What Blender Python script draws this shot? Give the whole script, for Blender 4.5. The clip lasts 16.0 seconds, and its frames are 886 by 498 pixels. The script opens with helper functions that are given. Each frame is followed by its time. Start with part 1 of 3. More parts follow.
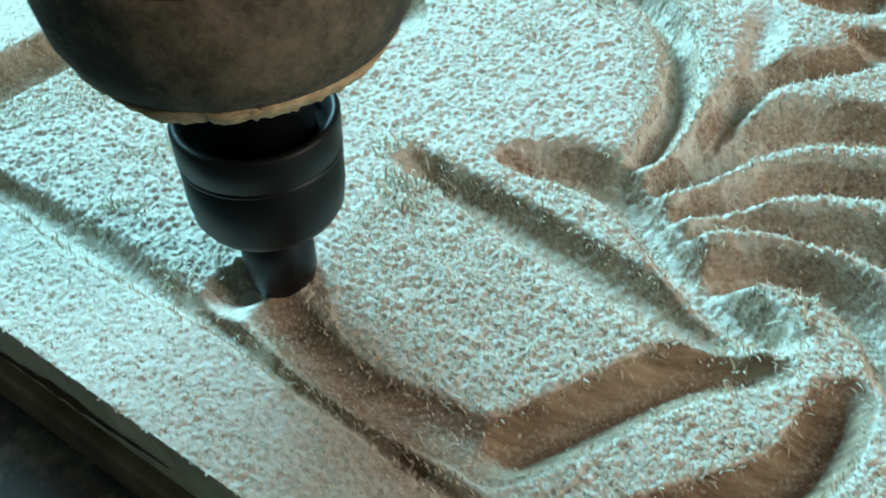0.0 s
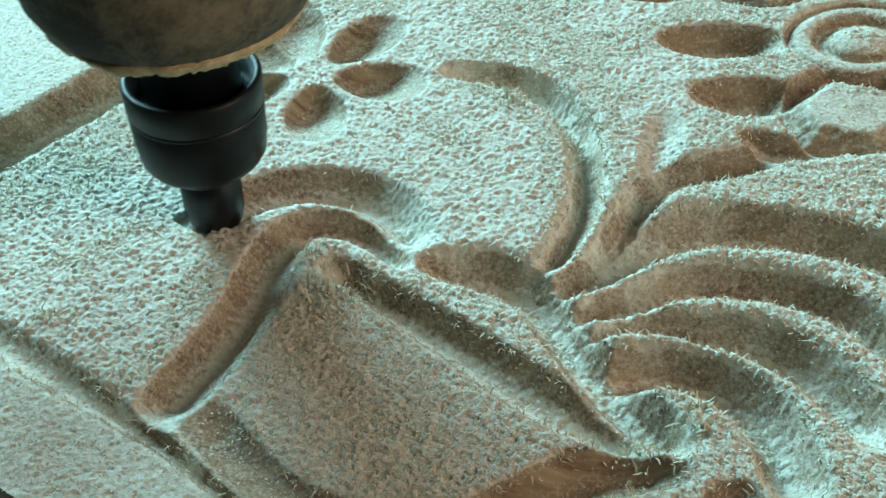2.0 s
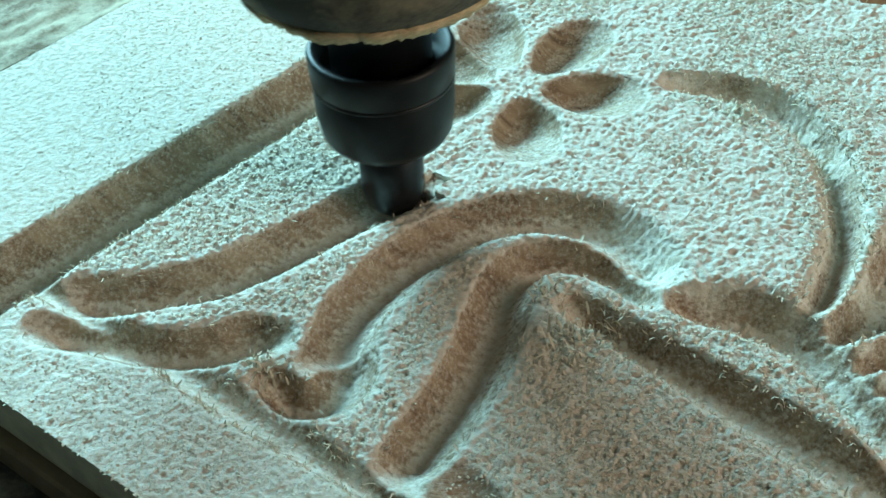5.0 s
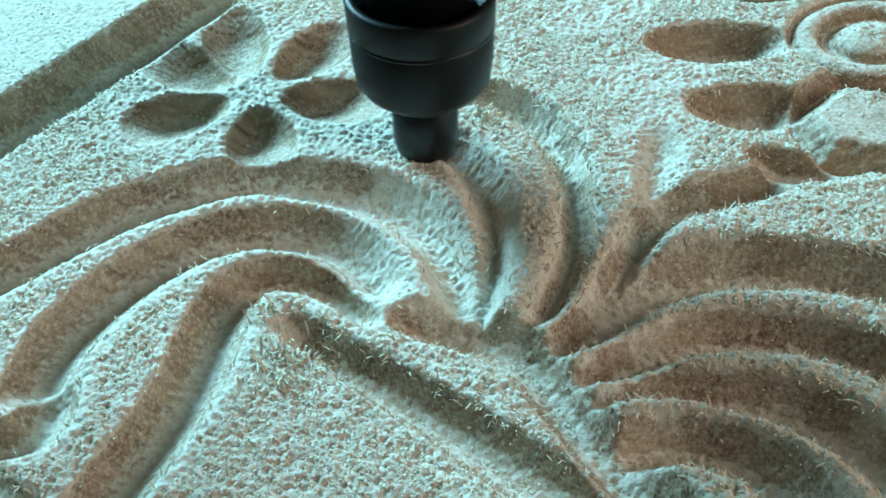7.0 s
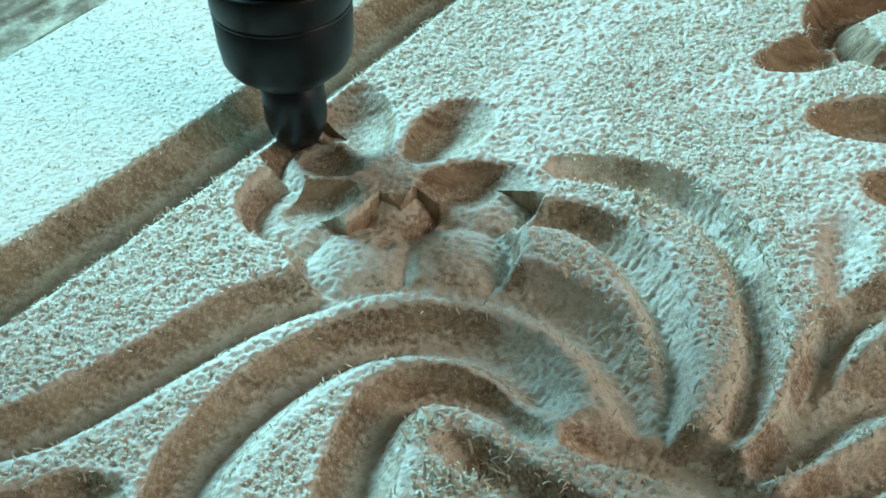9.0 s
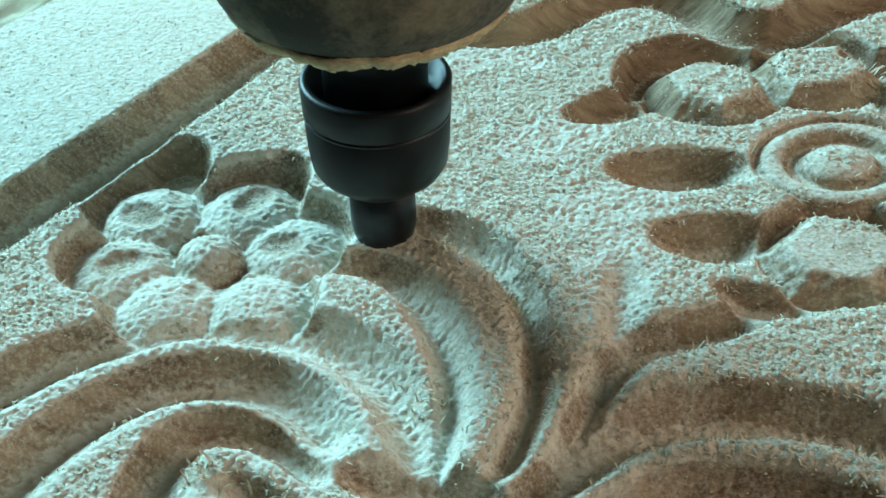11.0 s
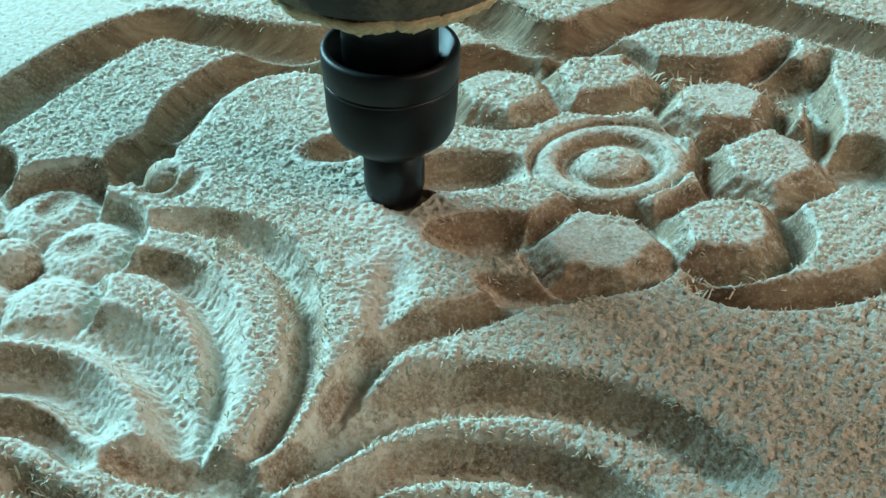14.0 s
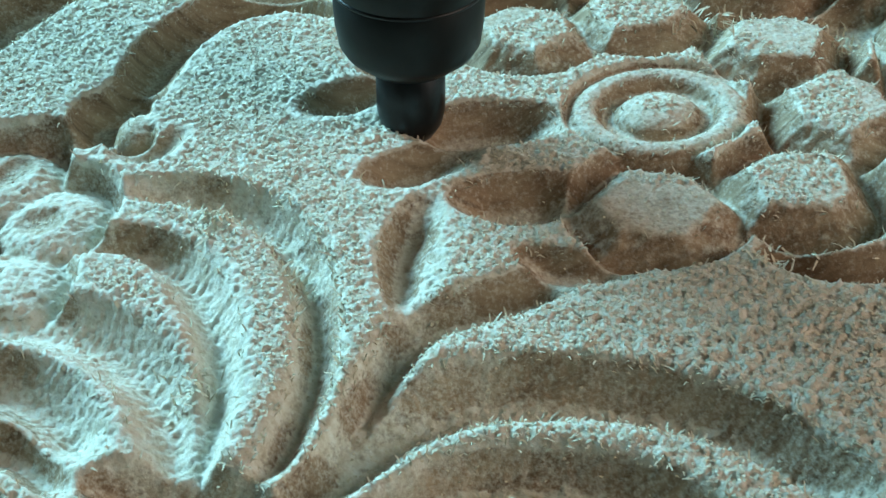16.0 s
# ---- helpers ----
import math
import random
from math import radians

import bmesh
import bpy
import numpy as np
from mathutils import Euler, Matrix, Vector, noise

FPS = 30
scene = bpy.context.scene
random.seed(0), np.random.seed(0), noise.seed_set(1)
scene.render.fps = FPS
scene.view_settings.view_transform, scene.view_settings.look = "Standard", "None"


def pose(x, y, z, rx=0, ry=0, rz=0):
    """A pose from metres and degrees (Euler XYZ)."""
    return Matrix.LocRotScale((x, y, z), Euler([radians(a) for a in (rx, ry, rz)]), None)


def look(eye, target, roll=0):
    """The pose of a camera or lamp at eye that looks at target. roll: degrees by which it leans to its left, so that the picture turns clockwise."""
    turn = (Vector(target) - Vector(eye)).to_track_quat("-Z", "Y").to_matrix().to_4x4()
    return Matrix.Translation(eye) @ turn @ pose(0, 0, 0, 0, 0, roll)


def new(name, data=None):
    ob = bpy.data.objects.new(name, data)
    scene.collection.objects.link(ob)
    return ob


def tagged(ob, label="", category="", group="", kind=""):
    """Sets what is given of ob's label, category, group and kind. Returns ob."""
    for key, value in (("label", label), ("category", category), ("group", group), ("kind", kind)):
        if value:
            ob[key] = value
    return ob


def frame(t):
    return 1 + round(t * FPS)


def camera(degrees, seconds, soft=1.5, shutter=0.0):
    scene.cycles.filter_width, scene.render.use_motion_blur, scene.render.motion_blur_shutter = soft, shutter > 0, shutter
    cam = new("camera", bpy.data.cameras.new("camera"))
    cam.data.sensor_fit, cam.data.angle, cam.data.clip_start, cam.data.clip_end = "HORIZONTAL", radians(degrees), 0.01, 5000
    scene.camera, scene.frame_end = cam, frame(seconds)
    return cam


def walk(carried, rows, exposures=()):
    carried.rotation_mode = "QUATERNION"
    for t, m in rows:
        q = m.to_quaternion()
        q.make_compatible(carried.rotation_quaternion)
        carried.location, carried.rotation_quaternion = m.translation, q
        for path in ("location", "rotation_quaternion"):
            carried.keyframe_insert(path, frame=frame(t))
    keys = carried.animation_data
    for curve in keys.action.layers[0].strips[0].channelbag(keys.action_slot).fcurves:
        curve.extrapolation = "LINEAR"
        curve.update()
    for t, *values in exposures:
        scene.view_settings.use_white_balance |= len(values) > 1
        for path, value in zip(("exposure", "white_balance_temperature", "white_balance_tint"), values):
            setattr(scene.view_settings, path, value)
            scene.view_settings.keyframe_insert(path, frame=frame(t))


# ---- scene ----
cam = camera(37.3, 16.0, soft=1.45, shutter=0.2)
PATH = [
    (0, (0.0085, 0.0008, 0.2214), (-0.0180, 0.2163, 0.0144), -7.05),
    (0.2, (0.0050, 0.0094, 0.2288), (-0.0212, 0.2263, 0.0231), -7.42),
    (0.5, (0.0068, 0.0135, 0.2330), (-0.0161, 0.2303, 0.0270), -7.20),
    (1, (0.0125, 0.0150, 0.2395), (-0.0059, 0.2311, 0.0322), -6.90),
    (1.5, (0.0171, 0.0081, 0.2431), (0.0040, 0.2252, 0.0365), -5.88),
    (2, (0.0140, 0.0029, 0.2498), (0.0036, 0.2219, 0.0450), -5.08),
    (2.5, (0.0073, 0.0033, 0.2483), (-0.0029, 0.2229, 0.0441), -4.96),
    (3, (-0.0073, 0.0089, 0.2428), (-0.0193, 0.2273, 0.0376), -5.41),
    (3.5, (-0.0316, 0.0166, 0.2392), (-0.0507, 0.2346, 0.0340), -6.65),
    (3.7, (-0.0427, 0.0198, 0.2380), (-0.0656, 0.2372, 0.0325), -7.15),
    (5.8, (-0.0254, 0.0440, 0.2389), (-0.0374, 0.2593, 0.0304), -5.67),
    (6, (-0.0158, 0.0422, 0.2399), (-0.0223, 0.2567, 0.0302), -4.98),
    (6.5, (0.0026, 0.0410, 0.2327), (0.0020, 0.2555, 0.0229), -4.47),
    (7, (0.0067, 0.0527, 0.2290), (0.0086, 0.2672, 0.0193), -4.81),
    (7.5, (-0.0021, 0.0700, 0.2205), (-0.0013, 0.2847, 0.0110), -5.55),
    (8, (-0.0303, 0.0787, 0.2142), (-0.0325, 0.2946, 0.0058), -5.59),
    (10.3, (-0.0087, 0.0902, 0.2269), (-0.0032, 0.3180, 0.0318), -4.74),
    (10.5, (-0.0042, 0.0859, 0.2271), (0.0031, 0.3134, 0.0315), -4.40),
    (11, (0.0115, 0.0750, 0.2257), (0.0231, 0.3026, 0.0307), -3.99),
    (11.5, (0.0292, 0.0634, 0.2271), (0.0422, 0.2912, 0.0324), -3.87),
    (12, (0.0358, 0.0574, 0.2331), (0.0487, 0.2874, 0.0410), -3.75),
    (12.5, (0.0379, 0.0550, 0.2379), (0.0530, 0.2868, 0.0481), -3.37),
    (13, (0.0442, 0.0509, 0.2360), (0.0635, 0.2825, 0.0463), -3.06),
    (13.5, (0.0492, 0.0492, 0.2343), (0.0723, 0.2796, 0.0436), -2.82),
    (14, (0.0540, 0.0507, 0.2319), (0.0790, 0.2797, 0.0397), -2.69),
    (14.5, (0.0552, 0.0543, 0.2255), (0.0824, 0.2827, 0.0328), -2.42),
    (15, (0.0553, 0.0601, 0.2191), (0.0822, 0.2851, 0.0226), -2.39),
    (15.5, (0.0512, 0.0734, 0.2097), (0.0797, 0.2956, 0.0102), -2.56),
    (16, (0.0419, 0.0975, 0.2018), (0.0751, 0.3172, 0.0002), -2.26),
]
EXPOSE = [(0, 0.14, 6000, 10), (0.5, -0.1, 6000, 10), (1.5, -0.1, 6400, 10), (3.5, -0.1, 6700, 10), (6.5, 0.0, 6000, 10), (8, -0.04, 6150, 10), (11, -0.2, 6400, 10), (13, -0.4, 6750, 10), (14.5, -0.13, 6150, 10), (16, -0.17, 6100, 10)]
walk(cam, [(t, look(eye, target, roll)) for t, eye, target, roll in PATH], exposures=EXPOSE)

# ---- light: a cool window past the panel's far corner and a warm fill lamp added opposite ----
world = bpy.data.worlds.new("world")
scene.world = world
world.use_nodes = True
wn = world.node_tree
sky = wn.nodes.new("ShaderNodeTexSky")
sky.sky_type, sky.sun_disc = "NISHITA", False
sky.sun_elevation, sky.sun_rotation = radians(38), radians(-50)
wn.links.new(sky.outputs[0], wn.nodes["Background"].inputs[0])
wn.nodes["Background"].inputs[1].default_value = 0.06
WINDOW_LIGHT, WARM_FILL = 40.0, 4.6


def area_lamp(name, eye, target, sx, sy, watts, colour):
    data = bpy.data.lights.new(name, "AREA")
    data.shape, data.size, data.size_y, data.energy, data.color = "RECTANGLE", sx, sy, watts, colour
    ob = new(name, data)
    ob.matrix_world = look(eye, target)
    return ob


area_lamp("window_daylight", (-0.62, 1.30, 0.60), (0, 0.3, 0), 0.60, 0.45, WINDOW_LIGHT, (0.42, 0.88, 1.0))
# added fill lamp that warms the shaded sides; no known source stands here
area_lamp("warm_fill_lamp", (0.83, -0.06, 0.50), (0, 0.3, 0), 0.6, 0.7, WARM_FILL, (1.0, 0.76, 0.54))


# ---- materials ----
def material(name):
    m = bpy.data.materials.new(name)
    m.use_nodes = True
    nt = m.node_tree
    return m, nt, nt.nodes["Principled BSDF"]


def node(nt, kind, **values):
    n = nt.nodes.new(kind)
    for key, v in values.items():
        n.inputs[key].default_value = v
    return n


def noise_node(nt, scale, detail=4.0, rough=0.6, stretch=None):
    n = node(nt, "ShaderNodeTexNoise", Scale=scale, Detail=detail, Roughness=rough)
    co = nt.nodes.new("ShaderNodeTexCoord")
    if stretch:
        mp = nt.nodes.new("ShaderNodeMapping")
        mp.inputs["Scale"].default_value = stretch
        mp.inputs["Rotation"].default_value = (0, 0, radians(52))
        nt.links.new(co.outputs["Object"], mp.inputs[0])
        nt.links.new(mp.outputs[0], n.inputs["Vector"])
    else:
        nt.links.new(co.outputs["Object"], n.inputs["Vector"])
    return n


def ramp(nt, source, stops):
    r = nt.nodes.new("ShaderNodeValToRGB")
    while len(r.color_ramp.elements) < len(stops):
        r.color_ramp.elements.new(0.5)
    for el, (p, c) in zip(r.color_ramp.elements, stops):
        el.position, el.color = p, (*c, 1)
    nt.links.new(source, r.inputs[0])
    return r


def mix(nt, fac, a, b, kind="MIX"):
    n = nt.nodes.new("ShaderNodeMix")
    n.data_type, n.blend_type = "RGBA", kind
    for src, slot in ((fac, 0), (a, 6), (b, 7)):
        if isinstance(src, (int, float)):
            n.inputs[slot].default_value = src
        elif isinstance(src, tuple):
            n.inputs[slot].default_value = (*src, 1)
        else:
            nt.links.new(src, n.inputs[slot])
    return n.outputs[2]


def calc(nt, op, a, b=0.0, clamp=False):
    n = nt.nodes.new("ShaderNodeMath")
    n.operation, n.use_clamp = op, clamp
    for src, slot in ((a, 0), (b, 1)):
        if isinstance(src, (int, float)):
            n.inputs[slot].default_value = src
        else:
            nt.links.new(src, n.inputs[slot])
    return n.outputs[0]


def bump(nt, bsdf, height, strength, distance):
    b = node(nt, "ShaderNodeBump", Strength=strength, Distance=distance)
    nt.links.new(height, b.inputs["Height"])
    nt.links.new(b.outputs[0], bsdf.inputs["Normal"])


def carved_wood():
    """Fresh reddish wood under a coat of pale sawdust; the point attribute "dust" says how much lies there."""
    m, nt, bsdf = material("carved_wood")
    grain = noise_node(nt, 60.0, 5.0, 0.65, (1.0, 9.0, 1.0))
    wood = ramp(nt, grain.outputs["Fac"], [(0.30, (0.20, 0.138, 0.092)), (0.5, (0.41, 0.305, 0.21)), (0.72, (0.56, 0.44, 0.31))])
    blot = noise_node(nt, 45.0, 3.0, 0.6)
    stain = ramp(nt, blot.outputs["Fac"], [(0.35, (0.62, 0.55, 0.52)), (0.6, (1, 1, 1))])
    wood_c = mix(nt, 0.8, wood.outputs[0], stain.outputs[0], "MULTIPLY")
    clump = noise_node(nt, 420.0, 3.0, 0.65)
    dust = ramp(nt, clump.outputs["Fac"], [(0.30, (0.61, 0.54, 0.42)), (0.52, (0.79, 0.745, 0.65)), (0.72, (0.88, 0.865, 0.81))])
    att = nt.nodes.new("ShaderNodeAttribute")
    att.attribute_name = "dust"
    speck = noise_node(nt, 900.0, 2.0, 0.7)
    geo = nt.nodes.new("ShaderNodeNewGeometry")
    sep = nt.nodes.new("ShaderNodeSeparateXYZ")
    nt.links.new(geo.outputs["Normal"], sep.inputs[0])
    lie = calc(nt, "MULTIPLY", calc(nt, "SUBTRACT", sep.outputs[2], 0.62), 4.0, True)
    amount = calc(nt, "MULTIPLY", att.outputs["Fac"], calc(nt, "ADD", calc(nt, "MULTIPLY", lie, 0.70), 0.42))
    amount = calc(nt, "MAXIMUM", amount, calc(nt, "MULTIPLY", calc(nt, "SUBTRACT", att.outputs["Fac"], 0.9), 3.2))
    fac = calc(nt, "MULTIPLY", calc(nt, "ADD", calc(nt, "SUBTRACT", amount, 0.58), calc(nt, "MULTIPLY", calc(nt, "SUBTRACT", speck.outputs["Fac"], 0.45), 1.15)), 1.9)
    fac = calc(nt, "ADD", fac, 0.5, True)
    nt.links.new(mix(nt, fac, wood_c, dust.outputs[0]), bsdf.inputs["Base Color"])
    bsdf.inputs["Roughness"].default_value = 0.85
    bsdf.inputs["Specular IOR Level"].default_value = 0.2
    fine = noise_node(nt, 700.0, 3.0, 0.7)
    bump(nt, bsdf, mix(nt, att.outputs["Fac"], grain.outputs["Fac"], fine.outputs["Fac"]), 0.75, 0.0006)
    return m


def plain(name, colour, rough=0.6, metal=0.0, vary=0.25, scale=40.0, spec=0.4):
    m, nt, bsdf = material(name)
    n = noise_node(nt, scale, 5.0, 0.65)
    lo = tuple(c * (1 - vary) for c in colour)
    hi = tuple(min(1.0, c * (1 + vary)) for c in colour)
    nt.links.new(ramp(nt, n.outputs["Fac"], [(0.3, lo), (0.7, hi)]).outputs[0], bsdf.inputs["Base Color"])
    bsdf.inputs["Roughness"].default_value, bsdf.inputs["Metallic"].default_value = rough, metal
    bsdf.inputs["Specular IOR Level"].default_value = spec
    bump(nt, bsdf, n.outputs["Fac"], 0.15, 0.0008)
    return m


def dusty(name, under, dust=(0.46, 0.40, 0.27), cover=0.5, rough=0.7, metal=0.0):
    """A machine surface with patches of sawdust stuck to it."""
    m, nt, bsdf = material(name)
    big, small = noise_node(nt, 35.0, 5.0, 0.7), noise_node(nt, 600.0, 3.0, 0.7)
    f = calc(nt, "ADD", calc(nt, "MULTIPLY", calc(nt, "SUBTRACT", big.outputs["Fac"], 1.0 - cover), 5.0), calc(nt, "SUBTRACT", small.outputs["Fac"], 0.1), True)
    nt.links.new(mix(nt, f, under, dust), bsdf.inputs["Base Color"])
    bsdf.inputs["Roughness"].default_value, bsdf.inputs["Metallic"].default_value = rough, metal
    bsdf.inputs["Specular IOR Level"].default_value = 0.3
    bump(nt, bsdf, small.outputs["Fac"], 0.5, 0.0006)
    return m


CARVED = carved_wood()
BLACK_STEEL = plain("black_oxide_steel", (0.009, 0.011, 0.012), 0.42, 0.2, 0.3, 90.0, 0.3)
DARK_STEEL = plain("dark_tool_steel", (0.03, 0.032, 0.035), 0.35, 0.7, 0.3, 120.0)
BODY_GREY = dusty("spindle_grey_metal", (0.12, 0.118, 0.108), (0.18, 0.16, 0.12), 0.42, 0.5)
RING_DUSTY = dusty("dusty_end_cap", (0.06, 0.058, 0.05), (0.24, 0.205, 0.14), 0.48, 0.8)
CAKED = plain("caked_sawdust", (0.60, 0.48, 0.30), 0.95, 0.0, 0.35, 500.0, 0.1)
YELLOW = plain("yellow_label", (0.62, 0.44, 0.02), 0.5, 0.0, 0.1)
SHEET = plain("cream_label_paper", (0.13, 0.12, 0.10), 0.7, 0.0, 0.15)
INK = plain("black_ink", (0.02, 0.02, 0.02), 0.6, 0.0, 0.2)
BED = dusty("machine_bed_dark", (0.055, 0.05, 0.047), (0.20, 0.18, 0.14), 0.42, 0.8)
BOARD_SIDE = plain("raw_plank_side", (0.64, 0.58, 0.44), 0.75, 0.0, 0.3, 60.0, 0.2)
SPLIT = plain("dark_split_wood", (0.10, 0.065, 0.04), 0.9, 0.0, 0.4, 200.0, 0.1)
# for the added, unseen room; its tone sets the warm bounce on the panel
ROOM_SHELL = plain("room_shell", (0.30, 0.25, 0.20), 0.9, 0.0, 0.15, 3.0)
CONCRETE = plain("workshop_concrete", (0.22, 0.21, 0.20), 0.9, 0.0, 0.25, 5.0)


# ---- building helpers ----
def mesh_ob(name, bm, mat, smooth=True):
    me = bpy.data.meshes.new(name)
    bm.to_mesh(me)
    bm.free()
    if smooth:
        me.shade_smooth()
    me.materials.append(mat)
    return new(name, me)


def part(name, bm, mat, parent, label="", smooth=True):
    ob = mesh_ob(name, bm, mat, smooth)
    ob.parent = parent
    return tagged(ob, label)


def lathe(profile, steps=64):
    """A closed solid of revolution about z from (radius, z) pairs given in millimetres."""
    bm = bmesh.new()
    rings = []
    for r, z in profile:
        if r <= 0:
            rings.append([bm.verts.new((0, 0, z / 1000))])
        else:
            rings.append([bm.verts.new((r / 1000 * math.cos(k * math.tau / steps), r / 1000 * math.sin(k * math.tau / steps), z / 1000)) for k in range(steps)])
    for a, b in zip(rings, rings[1:]):
        for k in range(steps):
            q = (k + 1) % steps
            if len(a) == 1:
                bm.faces.new((a[0], b[q], b[k]))
            elif len(b) == 1:
                bm.faces.new((a[k], a[q], b[0]))
            else:
                bm.faces.new((a[k], a[q], b[q], b[k]))
    bmesh.ops.recalc_face_normals(bm, faces=bm.faces)
    return bm


def box(x0, y0, z0, x1, y1, z1, bevel=0.0):
    bm = bmesh.new()
    bmesh.ops.create_cube(bm, size=1.0)
    bmesh.ops.scale(bm, vec=(x1 - x0, y1 - y0, z1 - z0), verts=bm.verts)
    bmesh.ops.translate(bm, vec=((x0 + x1) / 2, (y0 + y1) / 2, (z0 + z1) / 2), verts=bm.verts)
    if bevel:
        bmesh.ops.bevel(bm, geom=bm.edges, offset=bevel, segments=2, affect="EDGES")
    return bm


# ---- the carved panel: plan in millimetres ----
# The panel's left corner, the way along its front edge and the way along its back edge.
CORNER = np.array((-268.3, 319.0))
ALONG = np.array((0.794, -0.607))
BACK = np.array((0.700, 0.714))
STEP, NA, NB = 0.6, 718, 868
ia, ib = np.meshgrid(np.arange(NA), np.arange(NB), indexing="ij")
GX = CORNER[0] + STEP * (ia * ALONG[0] + ib * BACK[0])
GY = CORNER[1] + STEP * (ia * ALONG[1] + ib * BACK[1])
UNTO = np.linalg.inv(np.array([ALONG, BACK]).T) / STEP


def cells(x, y):
    return UNTO @ (np.array((x, y)) - CORNER)


def spline(points, gap=0.8):
    """Catmull-Rom through rows of numbers, sampled about every gap millimetres."""
    p = np.array(points, float)
    p = np.vstack([2 * p[0] - p[1], p, 2 * p[-1] - p[-2]])
    out = []
    for k in range(1, len(p) - 2):
        n = max(2, int(np.hypot(*(p[k + 1] - p[k])[:2]) / gap))
        for s in np.arange(n) / n:
            a, b, c, d = p[k - 1 : k + 3]
            out.append(0.5 * (2 * b + (c - a) * s + (2 * a - 5 * b + 4 * c - d) * s * s + (3 * b - a - 3 * c + d) * s**3))
    out.append(p[-2])
    return np.array(out)


def window(x, y, r):
    i, j = cells(x, y)
    n = int(r / STEP * 1.15) + 2
    return slice(max(0, int(i) - n), max(0, int(i) + n + 1)), slice(max(0, int(j) - n), max(0, int(j) + n + 1))


def groove(field, points, depth, power=0.0, skew=0.5):
    """Mills a channel along a curve of (x, y, half width): a rounded section, steep on the side of the panel's far edge and sloping on the other."""
    touched = np.zeros(field.shape, bool)
    line = spline(points)
    n = len(line)
    for k, (x, y, w) in enumerate(line):
        w = max(1.5, w)
        sl = window(x, y, w)
        if 0 in field[sl].shape:
            continue
        d = np.hypot(GX[sl] - x, GY[sl] - y) / w
        end = min(1.0, 0.45 + min(k, n - 1 - k) * 0.8 / 10)
        e = np.minimum(d, 1.0)
        z = -1.25 * depth * end * ((1 - e**power) if power else 0.5 * (1 + np.cos(np.pi * e**1.25)))
        z = z * (1 + skew * np.clip((-0.45 * (GX[sl] - x) + 0.89 * (GY[sl] - y)) / w, -1, 1))
        hit = (d < 1) & (z < field[sl])
        field[sl] = np.where(hit, z, field[sl])
        touched[sl] |= hit
    return touched


def ripple(low, high, seed):
    """Even random relief with details between two sizes, in millimetres; spread about 1."""
    g = np.random.default_rng(seed).standard_normal((NA, NB))
    f = np.hypot(*np.meshgrid(np.fft.fftfreq(NA, STEP), np.fft.rfftfreq(NB, STEP), indexing="ij"))
    keep = np.exp(-((f * low) ** 2)) * (1 - np.exp(-((f * high) ** 2)))
    out = np.fft.irfft2(np.fft.rfft2(g) * keep, s=(NA, NB))
    return out / out.std()


def soften(field, size):
    f = np.hypot(*np.meshgrid(np.fft.fftfreq(NA, STEP), np.fft.rfftfreq(NB, STEP), indexing="ij"))
    return np.fft.irfft2(np.fft.rfft2(field) * np.exp(-2 * (np.pi * f * size) ** 2), s=(NA, NB))


def dome_pit(field, discs, domes, floor):
    """A sunk flower: discs (x, y, r) bound the pit, domes (x, y, r, top) rise from its floor."""
    lip = np.full(field.shape, 9.0)
    for x, y, r in discs:
        lip = np.minimum(lip, np.hypot(GX - x, GY - y) - r)
    bed = floor * np.clip(-lip / 5.0, 0, 1) ** 0.6
    for x, y, r, top in domes:
        d = np.hypot(GX - x, GY - y) / r
        up = floor + (top - floor) * np.sqrt(np.clip(1 - d**2, 0, 1))
        bed = np.where(d < 1, np.maximum(bed, up), bed)
    hit = (lip < 0) & (bed < field)
    field[hit] = bed[hit]
    return hit


def rosette(field, middle, petals):
    """The large flower: faceted petals with flat tops round a ring and a button, standing in a pit."""
    lip = np.full(field.shape, 9.0)
    for x, y in petals:
        lip = np.minimum(lip, np.hypot((GX - x) * 0.95, GY - y + 2) - 22.5)
    mx, my = middle
    far = np.hypot(GX - mx, (GY - my) * 1.22)
    lip = np.minimum(lip, far - 25.0)
    for x, y, r in ((206, 392, 13), (212, 345, 14)):
        lip = np.minimum(lip, np.hypot(GX - x, GY - y) - r)
    floor = -11.5
    bed = floor * np.clip(-lip / 5.0, 0, 1) ** 0.6
    uneven = 0.012 * ripple(2.5, 8.0, 41)
    for k, (x, y) in enumerate(petals):
        u, v = GX - x, (GY - y) * 1.15
        out = math.atan2(y - my, x - mx)
        q = np.zeros(field.shape)
        for f in range(6):
            turn = out + math.radians(60 * f + 11 * math.sin(7.0 * k + 2.3 * f))
            q = np.maximum(q, (u * math.cos(turn) + v * math.sin(turn)) / (19.5 + 1.8 * math.sin(3.1 * k + 4.7 * f)))
        q = q + uneven
        outward = u * math.cos(out) + v * math.sin(out)
        top = 0.2 - 0.07 * outward + 0.6 * math.sin(2.2 * k)
        up = np.minimum(top, floor + 12.5 * np.clip((1.08 - q) / 0.55, 0, 1) ** 0.9)
        bed = np.where(q < 1.08, np.maximum(bed, up), bed)
    # the ring, the hollow inside it and the button
    ring = -0.8 - 8.0 * np.clip(np.abs(far - 19.5) / 6.8, 0, 2) ** 2.6
    hollow = np.where(far < 20, -4.6, -99.0)
    button = np.where(far < 11.5, -4.6 + 5.0 * np.sqrt(np.clip(1 - (far / 11.5) ** 2, 0, 1)), -99.0)
    bed = np.where(far < 25.5, np.maximum.reduce([np.where(far < 20, floor, bed), ring, hollow, button]), bed)
    hit = (lip < 0) & (bed < field)
    field[hit] = bed[hit]
    return hit


